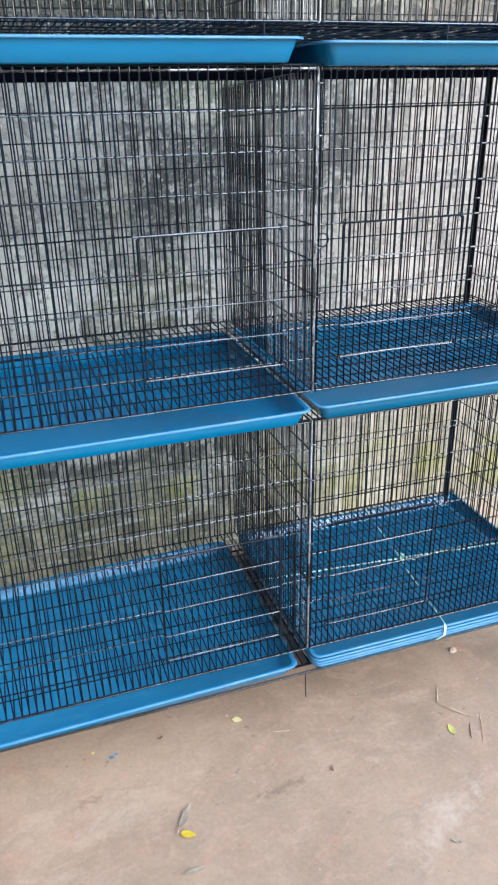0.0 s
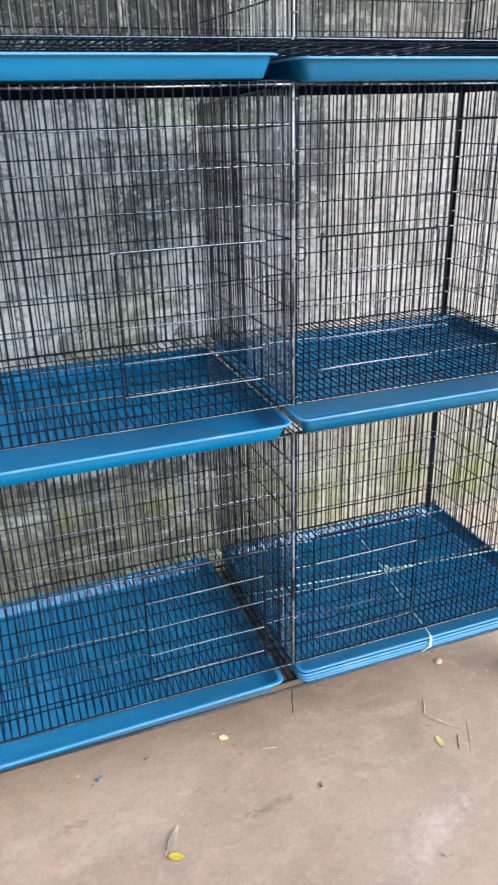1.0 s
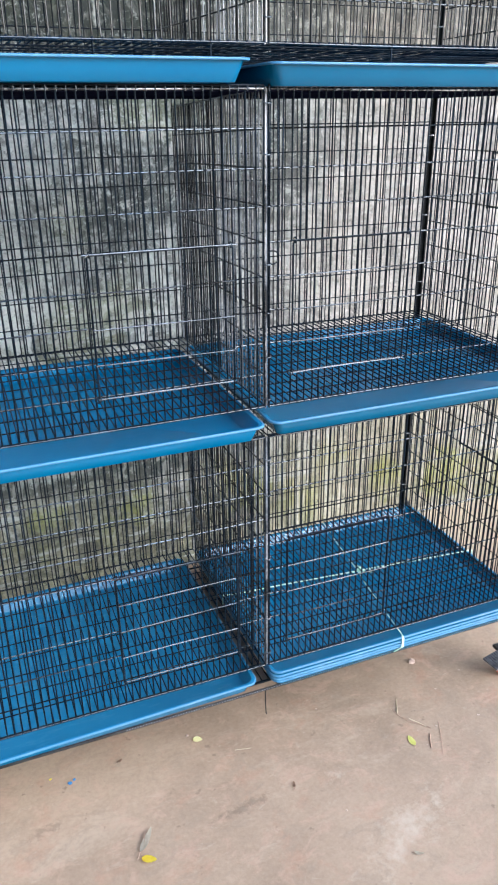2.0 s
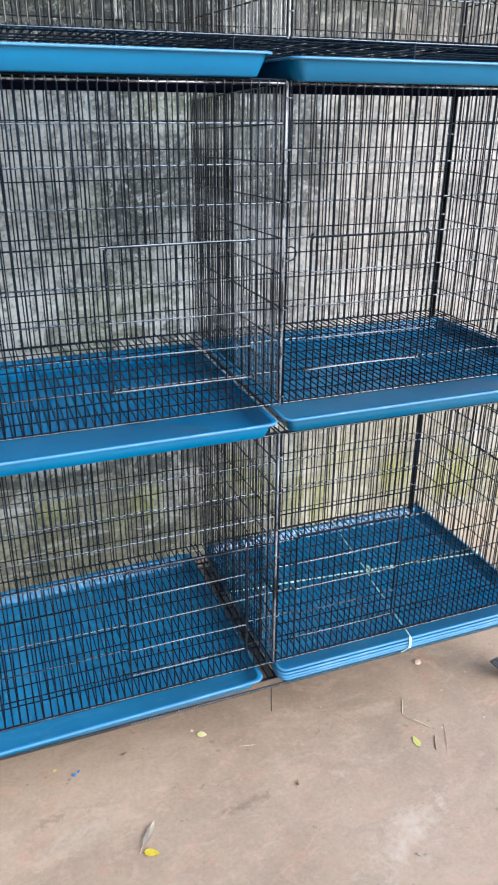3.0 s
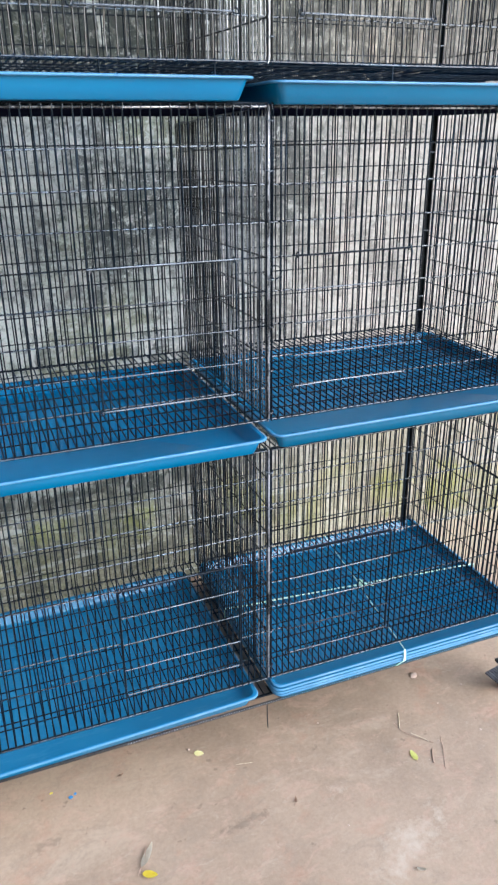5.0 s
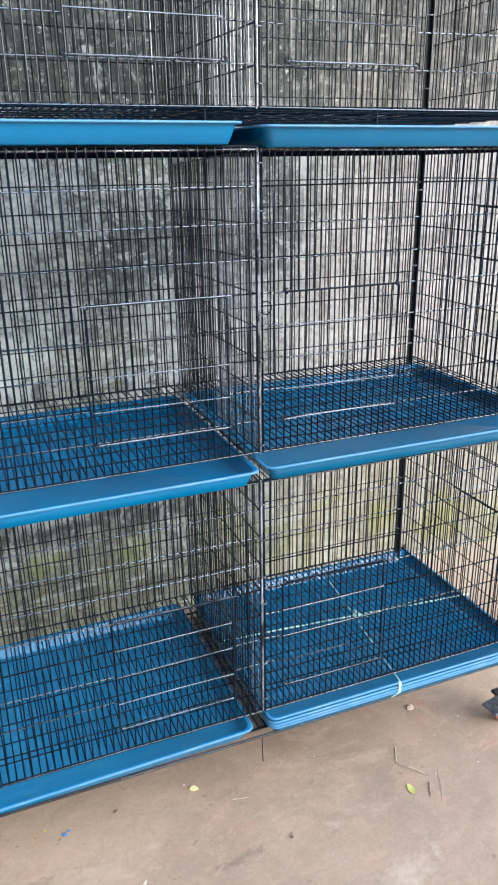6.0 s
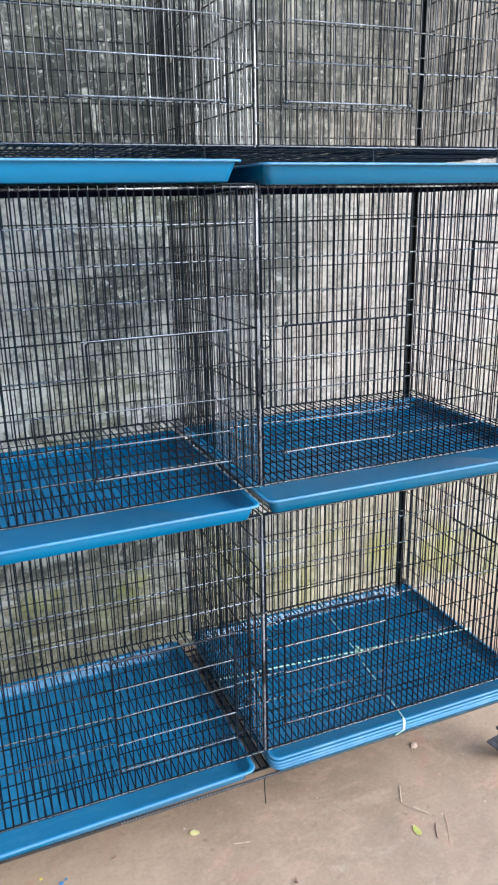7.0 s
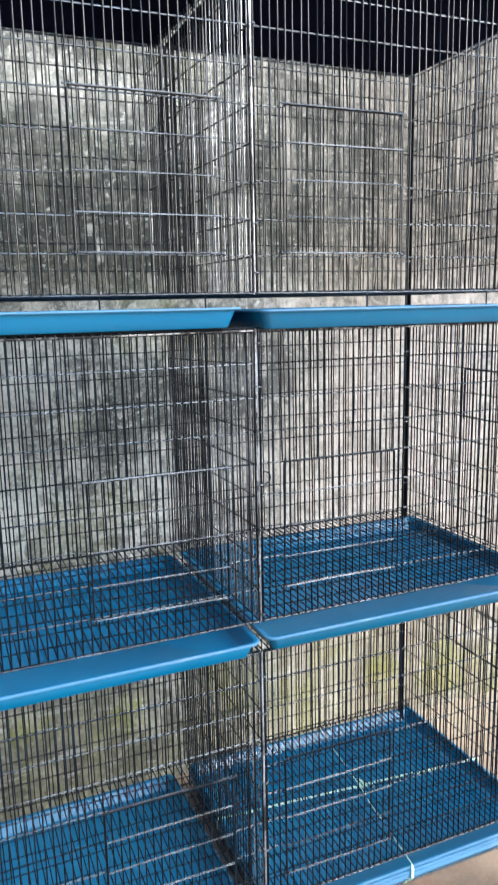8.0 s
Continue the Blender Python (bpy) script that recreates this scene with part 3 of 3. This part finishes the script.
        tube(bm, [(x, y, 0.0), (x, y, -0.068)], 0.0016, 6)
        smooth(part("foot_wire", bm, M_WIRE, cage), 60)
    return cage


def rounded(w, d, inset, r, n=6):
    """A rectangle with round corners, from (0, 0) to (w, d), drawn in by inset."""
    r = max(r - inset * 0.4, 0.008)
    out = []
    for cx, cy, a0 in ((w - inset - r, d - inset - r, 0), (inset + r, d - inset - r, 90), (inset + r, inset + r, 180), (w - inset - r, inset + r, 270)):
        for k in range(n + 1):
            a = radians(a0 + 90 * k / n)
            out.append((cx + r * math.cos(a), cy + r * math.sin(a)))
    return out


def loft(bm, w, d, rings, cap_first, cap_last, r=0.022):
    loops = [[bm.verts.new((x, y, z)) for x, y in rounded(w, d, inset, r)] for inset, z in rings]
    for a, b in zip(loops, loops[1:]):
        for k in range(len(a)):
            bm.faces.new((a[k], a[(k + 1) % len(a)], b[(k + 1) % len(a)], b[k]))
    if cap_first:
        bm.faces.new(loops[0])
    if cap_last:
        bm.faces.new(loops[-1])


TRAY_W, TRAY_D, TRAY_H = 0.754, 0.59, 0.036


def plastic_tray(label, group, mat):
    """A shallow moulded tray with sloping walls and a rolled rim; its origin is the front corner of its rim, at the bottom."""
    bm = bmesh.new()
    loft(bm, TRAY_W, TRAY_D, ((0.024, 0.0), (0.0205, 0.0015), (0.0088, 0.0318), (0.0030, 0.0322), (0.0030, 0.0354), (0.0086, 0.0358), (0.0112, 0.0336), (0.0198, 0.0062), (0.025, 0.003)), True, True)
    tray = smooth(part("plastic_tray", bm, mat), 50)
    tagged(tray, label, "tray", group)
    bm = bmesh.new()
    loft(bm, TRAY_W, TRAY_D, ((0.0034, 0.0318), (0.0008, 0.0316), (0.0, 0.0325), (0.0, 0.0347), (0.0009, 0.0359), (0.0034, 0.0362)), False, False)
    smooth(part("rim", bm, M_RIM, tray, "pale worn rolled rim with a painted edge highlight"), 60)
    return tray


# ---- ground and wall ----
bm = bmesh.new()
bmesh.ops.create_grid(bm, x_segments=60, y_segments=60, size=4)
for v in bm.verts:
    edge = min(1.0, max(abs(v.co.x), abs(v.co.y)) / 4)
    v.co.z = (noise.noise(v.co * 1.3) * 0.004 + noise.noise(v.co * 5) * 0.0015) * (1 - edge ** 4)
rim_edges = [e for e in bm.edges if e.is_boundary]
far = bmesh.ops.extrude_edge_only(bm, edges=rim_edges)["geom"]
for v in far:
    if isinstance(v, bmesh.types.BMVert):
        v.co.x, v.co.y, v.co.z = v.co.x * 300, v.co.y * 300, 0
ground = smooth(part("ground", bm, M_GROUND))
tagged(ground, "worn brown concrete yard floor with stains and scuffs", "ground", kind="structure")

WALL_Y = 0.95
bm = bmesh.new()
box(bm, (-4.6, WALL_Y, -0.05), (6, WALL_Y + 0.15, 2.7))
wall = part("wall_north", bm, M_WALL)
tagged(wall, "weathered grey cement-rendered wall with moss and lime stains", "wall", kind="structure")

# unseen wall, added to hold off skylight from -x
bm = bmesh.new()
box(bm, (-2.4, -6.0, -0.05), (-2.25, WALL_Y - 0.003, 3.0))
wall_w = part("wall_west", bm, M_WALL)
tagged(wall_w, "unseen plain wall added to block light from one side", "wall", kind="structure")

# ---- the cage rack ----
LOW, MID, TOP = 0.319, 0.973, 1.619
door_mid = {-1: (-0.332, -0.0685, 0.064, 0.322), 1: (0.051, 0.306, 0.065, 0.322)}
door_low = {-1: (-0.338, -0.073, 0.065, 0.331), 1: (0.0475, 0.3085, 0.063, 0.334)}
door_top = {-1: (-0.325, -0.066, 0.070, 0.330), 1: (0.0585, 0.313, 0.072, 0.331)}
wire_cage(LOW, "black welded-wire double cage, lowest of the stack, doors shut", door_low, [(0.016, 0.30)], H=0.586)
wire_cage(MID, "black welded-wire double cage, middle of the stack, doors shut", door_mid, [(0.004, 0.294)], sag=0.022, sheets=True)
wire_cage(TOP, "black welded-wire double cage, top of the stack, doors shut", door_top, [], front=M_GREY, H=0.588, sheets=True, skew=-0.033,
          feet=((-0.29, 0.0), (-0.098, 0.0), (0.242, 0.0), (0.538, 0.0), (-0.62, 0.0)))

# trays on each tier; the right-hand ones of the lowest tier are a tied stack
first = plastic_tray("bright blue plastic droppings tray slid under a cage floor", "trays", M_TRAY)
first.matrix_basis = pose(-0.017 - TRAY_W, -0.05, 0.913, 0, 0, 0.2)
copy_thing(first, pose(-0.042 - TRAY_W, -0.05, 1.557, 0, 0, 0))
pale_tray = plastic_tray("paler scuffed blue plastic tray on the bottom shelf of the rack", "trays", M_TRAY_PALE)
pale_tray.matrix_basis = pose(-0.028 - TRAY_W, -0.03, 0.2465, 0, -0.55, 0.7)
dull_tray = plastic_tray("dull blue plastic droppings tray slid under a cage floor", "trays", M_TRAY_DULL)
dull_tray.matrix_basis = pose(-0.008, -0.051, 0.918, 0, 0, -0.1)
copy_thing(dull_tray, pose(-0.012, -0.05, 1.552, 0, 0, 0.15))
stack = []
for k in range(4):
    t = copy_thing(dull_tray, pose(0.004 + rng.uniform(-0.002, 0.002), -0.032 + rng.uniform(-0.002, 0.002), 0.2475 + k * 0.0083, 0, 0, rng.uniform(-0.15, 0.15)))
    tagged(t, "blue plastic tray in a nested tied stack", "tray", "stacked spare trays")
    stack.append(t)

# base under the lowest cage: wire shelf, rails, legs and casters
base = tagged(new("rack_base"), "black steel base with wire shelf and orange-wheeled casters", "rack base")
shelf = panel("shelf_panel", base, (-0.79, 0.03, 0.244), (1, 0, 0), (0, 1, 0), 1.58, D - 0.016, 98, 9, (0, 0, 1), over=0.004)
for y in (0.03, D + 0.014):
    bm = bmesh.new()
    tube(bm, bowed((-0.8, y, 0.240), (0.8, y, 0.240), (0, 0, 1), 0.0, 6), 0.0032, 8)
    smooth(part("edge_wire", bm, M_WIRE, base), 60)
bm = bmesh.new()
box(bm, (-0.79, -0.0125, 0.2505), (0.79, -0.0085, 0.2575), 0.0008)
part("front_lip", bm, M_POST, base)
bm = bmesh.new()
for k in range(180):
    x = -0.345 + k * 0.0063
    tube(bm, [(x, -0.0142, 0.2553), (x, -0.0122, 0.2557)], 0.0009, 5)
tagged(part("wire_end_row", bm, M_CLIP, base), kind="stuff")
# brown strip added under the tray gap in place of the shaded ground
bm = bmesh.new()
box(bm, (-0.045, 0.034, 0.2367), (0.02, D, 0.2393), 0.0006)
part("centre_bearer", bm, M_GAP_STRIP, base, "brown strip added under the gap between the low trays")
for x0, y0, x1, y1 in ((-0.80, 0.04, 0.80, 0.062), (-0.80, 0.44, 0.80, 0.462), (-0.80, 0.064, -0.778, 0.438), (0.778, 0.064, 0.80, 0.438)):
    bm = bmesh.new()
    box(bm, (x0, y0, 0.2285), (x1, y1, 0.2365), 0.002)
    part("rail", bm, M_POST, base)
for x, y in ((0.781, 0.051), (-0.781, 0.051), (0.781, 0.451), (-0.781, 0.451)):
    bm = bmesh.new()
    box(bm, (x - 0.011, y - 0.011, 0.086), (x + 0.011, y + 0.011, 0.228), 0.002)
    part("leg", bm, M_POST, base)
    bm = bmesh.new()
    box(bm, (x - 0.03, y - 0.026, 0.0745), (x + 0.028, y + 0.026, 0.085), 0.003)
    caster = part("caster", bm, M_POST, base, "black caster housing with a brake lever")
    bm = bmesh.new()
    box(bm, (-0.042, -0.027, -0.003), (0.032, 0.027, 0.003), 0.0015)
    for k in range(6):
        box(bm, (-0.036 + k * 0.008, -0.025, 0.0025), (-0.0325 + k * 0.008, 0.025, 0.0052), 0.001)
    bmesh.ops.transform(bm, matrix=pose(x - 0.042, y - 0.027, 0.078, 0, -7, 6), verts=bm.verts)
    part("brake_lever", bm, M_LEVER, caster, "dark grey ribbed brake lever")
    bm = bmesh.new()
    box(bm, (-0.041, -0.028, -0.0045), (0.032, 0.027, -0.0034), 0.0003)
    bmesh.ops.transform(bm, matrix=pose(x - 0.042, y - 0.027, 0.078, 0, -7, 6), verts=bm.verts)
    part("swivel_plate", bm, M_STEEL, caster)
    bm = bmesh.new()
    bmesh.ops.create_cone(bm, cap_ends=True, segments=28, radius1=0.032, radius2=0.032, depth=0.022, matrix=pose(x - 0.008, y - 0.014, 0.0335, 90, 0, 0))
    bmesh.ops.bevel(bm, geom=[e for e in bm.edges if len(e.link_faces) == 2 and e.calc_face_angle(0) > 1], offset=0.004, segments=2, affect="EDGES")
    smooth(part("wheel", bm, M_ORANGE, caster, "orange wheel"), 40)
    for k in (-1, 1):
        bm = bmesh.new()
        box(bm, (x - 0.024, y - 0.014 + k * 0.0145 - 0.0015, 0.026), (x + 0.01, y - 0.014 + k * 0.0145 + 0.0015, 0.0742), 0.001)
        part("fork", bm, M_POST, caster)
bm = bmesh.new()
tube(bm, [(-0.008, -0.009, 0.252), (-0.0075, -0.009, 0.21), (-0.006, -0.01, 0.176)], 0.0012, 6)
smooth(part("loose_wire", bm, M_WIRE, base), 60)
for k in (-1, 1):
    for y in (0.0, D):
        bm = bmesh.new()
        box(bm, (k * 0.752 - 0.005, y - 0.005, 0.237), (k * 0.752 + 0.005, y + 0.005, LOW + 0.002), 0.001)
        part("upright", bm, M_POST, base)


# ---- string round the tray stack ----
def ribbon(bm, pts, width, side):
    """A flat twisted strand along points."""
    side = Vector(side).normalized()
    rows = []
    for i, p in enumerate(pts):
        d = (Vector(pts[min(i + 1, len(pts) - 1)]) - Vector(pts[max(i - 1, 0)])).normalized()
        n = d.cross(side).normalized()
        w = width * rng.uniform(0.7, 1.15) / 2
        rows.append([bm.verts.new(Vector(p) + side * w * math.cos(k * math.tau / 8) + n * 0.0009 * math.sin(k * math.tau / 8)) for k in range(8)])
    for a, b in zip(rows, rows[1:]):
        for k in range(8):
            bm.faces.new((a[k], a[(k + 1) % 8], b[(k + 1) % 8], b[k]))
    bm.faces.new(rows[0])
    bm.faces.new(rows[-1])


tie = tagged(new("string_tie"), "pale green raffia string tied round a tray stack", "string")
zt = 0.3105
bm = bmesh.new()
ribbon(bm, [Vector((0.0, 0.307, zt - 0.03)), Vector((0.001, 0.307, zt))] + [Vector((0.008, 0.306, zt)).lerp(Vector((0.762, 0.236, zt)), k / 12) + Vector((0, rng.gauss(0, 0.0012), rng.uniform(-0.001, 0.001))) for k in range(13)] + [Vector((0.769, 0.235, zt)), Vector((0.771, 0.235, zt - 0.03))], 0.0062, (0.09, 1, 0))
smooth(part("long_strand", bm, M_STRING, tie), 60)
bm = bmesh.new()
ribbon(bm, [Vector((0.434, 0.556, zt - 0.02)), Vector((0.434, 0.553, zt))] + [Vector((0.433, 0.545, zt)).lerp(Vector((0.358, -0.03, zt)), k / 12) + Vector((rng.gauss(0, 0.0012), 0, rng.uniform(-0.001, 0.001))) for k in range(13)], 0.002, (1, -0.12, 0))
smooth(part("cross_strand", bm, M_STRING, tie), 60)
bm = bmesh.new()
ribbon(bm, [Vector((0.3582, -0.027, zt)), Vector((0.355, -0.0355, zt - 0.003)), Vector((0.3545, -0.0365, zt - 0.014)), Vector((0.3542, -0.0365, zt - 0.026)), Vector((0.352, -0.027, zt - 0.038)), Vector((0.349, -0.01, zt - 0.060))], 0.0062, (1, -0.12, 0))
smooth(part("front_strand", bm, M_STRING, tie), 60)
bm = bmesh.new()
kx, ky = 0.405, 0.268
for k in range(5):
    a = rng.uniform(0, math.tau)
    ring(bm, (kx, ky, zt + 0.003), 0.006 + 0.002 * rng.random(), 0.0013, (math.cos(a), math.sin(a), 0.3), (-math.sin(a), math.cos(a), 0.3), n=10)
for k in range(3):
    a = rng.uniform(0, math.tau)
    tube(bm, [(kx, ky, zt + 0.003), (kx + 0.018 * math.cos(a), ky + 0.018 * math.sin(a), zt + 0.0015), (kx + 0.034 * math.cos(a + 0.4), ky + 0.034 * math.sin(a + 0.4), zt - 0.004)], 0.0012, 6)
smooth(part("knot", bm, M_STRING, tie), 60)


# ---- litter on the ground ----
def leaf(label, mat, x, y, length, width, turn, curl=0.15):
    """A thin curved leaf with a midrib fold and a stalk."""
    bm = bmesh.new()
    n = 9
    rows = []
    for i in range(n + 1):
        s = i / n
        w = width / 2 * math.sin(math.pi * min(1, s ** 0.8 * 0.98 + 0.02)) ** 0.75
        z = 0.0035 + curl * length * (s - 0.5) ** 2
        rows.append([bm.verts.new((length * (s - 0.5), k * w, z + abs(k) * w * 0.1 + rng.gauss(0, 0.0002))) for k in (-1, -0.5, 0, 0.5, 1)])
    for a, b in zip(rows, rows[1:]):
        for k in range(4):
            bm.faces.new((a[k], a[k + 1], b[k + 1], b[k]))
    bmesh.ops.solidify(bm, geom=bm.faces[:], thickness=0.0005)
    ob = smooth(part("leaf", bm, mat), 60)
    ob.matrix_basis = pose(x, y, 0.0, 0, 0, turn)
    tagged(ob, label, "leaf", "fallen leaves")
    bm = bmesh.new()
    tube(bm, [(-length * 0.5, 0, 0.0035 + curl * length * 0.25), (-length * 0.62, 0.001, 0.003), (-length * 0.7, 0.002, 0.0018)], 0.0006, 5)
    part("stalk", bm, M_TWIG, ob)
    return ob


leaf("fresh yellow leaf lying on the concrete", M_YELLOW, -0.346, -0.147, 0.035, 0.018, -28)
leaf("dry grey-green leaf lying on the concrete", M_DRY, -0.341, -0.099, 0.066, 0.016, 54, 0.3)
leaf("dry brown leaf lying half under a grey leaf", M_TWIG, -0.35, -0.103, 0.058, 0.006, 62, 0.3)
leaf("pale yellow leaf lying near the rack", M_PALE, -0.139, 0.14, 0.026, 0.019, -25, 0.05)
leaf("small yellow-green leaf lying on the concrete", M_GREEN, 0.379, -0.079, 0.036, 0.017, 85)
leaf("small dry leaf lying on the concrete", M_DRY, 0.213, -0.362, 0.022, 0.009, -30, 0.6)
leaf("pale dry leaf lying on the concrete", M_DRY, -0.352, -0.236, 0.046, 0.012, 2, 0.2)
leaf("tiny yellow leaf lying near the rack", M_YELLOW, -0.518, 0.157, 0.009, 0.006, 10)
leaf("small brown curled leaf on the concrete", M_BROWNLEAF, 0.034, -0.09, 0.02, 0.007, 70, 0.8)
leaf("small brown curled leaf near the rack", M_BROWNLEAF, -0.345, 0.148, 0.015, 0.008, 20, 0.9)


def twig(label, mat, pts, r):
    bm = bmesh.new()
    tube(bm, pts, r * 0.55, 6)
    return tagged(smooth(part("twig", bm, mat), 60), label, "twig", "fallen twigs")


twig("short pale dry twig on the concrete", M_STRAW, [(0.424, 0.066, 0.003), (0.410, 0.042, 0.004), (0.397, 0.018, 0.003)], 0.002)
twig("thin dark bent twig on the concrete", M_TWIG, [(0.392, 0.04, 0.002), (0.394, 0.012, 0.004), (0.408, -0.02, 0.005), (0.452, -0.062, 0.003)], 0.0012)
twig("pale straw on the concrete", M_STRAW, [(0.414, -0.012, 0.005), (0.432, -0.039, 0.006), (0.442, -0.054, 0.004)], 0.0016)
twig("thin red-brown twig on the concrete", M_TWIG, [(0.484, -0.048, 0.002), (0.462, -0.092, 0.004), (0.430, -0.146, 0.002)], 0.0013)
twig("stubby brown twig on the concrete", M_TWIG, [(0.437, -0.078, 0.003), (0.424, -0.097, 0.004), (0.413, -0.12, 0.003)], 0.0026)
twig("short red-brown stalk on the concrete", M_TWIG, [(0.428, -0.106, 0.002), (0.452, -0.113, 0.003)], 0.001)
twig("straw fragment on the concrete", M_STRAW, [(-0.06, 0.07, 0.0015), (-0.02, 0.06, 0.002)], 0.001)


def pebble(label, mat, x, y, r, category="pebble"):
    bm = bmesh.new()
    bmesh.ops.create_icosphere(bm, subdivisions=1 if r > 0.008 else 2, radius=r)
    k = rng.uniform(0, 50)
    for v in bm.verts:
        v.co *= 1 + 0.5 * noise.noise(v.co / r * 0.9 + Vector((k, 0, 0)))
        v.co.z *= 0.6
    ob = smooth(part("pebble" if category == "pebble" else "plastic_scrap", bm, mat), 30)
    ob.matrix_basis = pose(x, y, r * 0.45, 0, 0, rng.uniform(0, 360))
    return tagged(ob, label, category, "litter")


pebble("pale rough pebble on the concrete", M_STONE, 0.551, 0.182, 0.0115)
pebble("small blue plastic scrap on the concrete", M_BLUEBIT, -0.474, 0.129, 0.0055, "plastic scrap")
pebble("small blue plastic crumb on the concrete", M_BLUEBIT, -0.463, 0.136, 0.0035, "plastic scrap")
for x, y in ((0.55, 0.06), (0.60, -0.07), (0.47, -0.06), (0.415, -0.055), (0.41, -0.105), (0.2, 0.12), (-0.16, 0.165), (0.12, -0.2), (0.66, 0.1), (-0.1, -0.32)):
    pebble("tiny pale grit on the concrete", M_STONE, x, y, rng.uniform(0.0018, 0.0035))
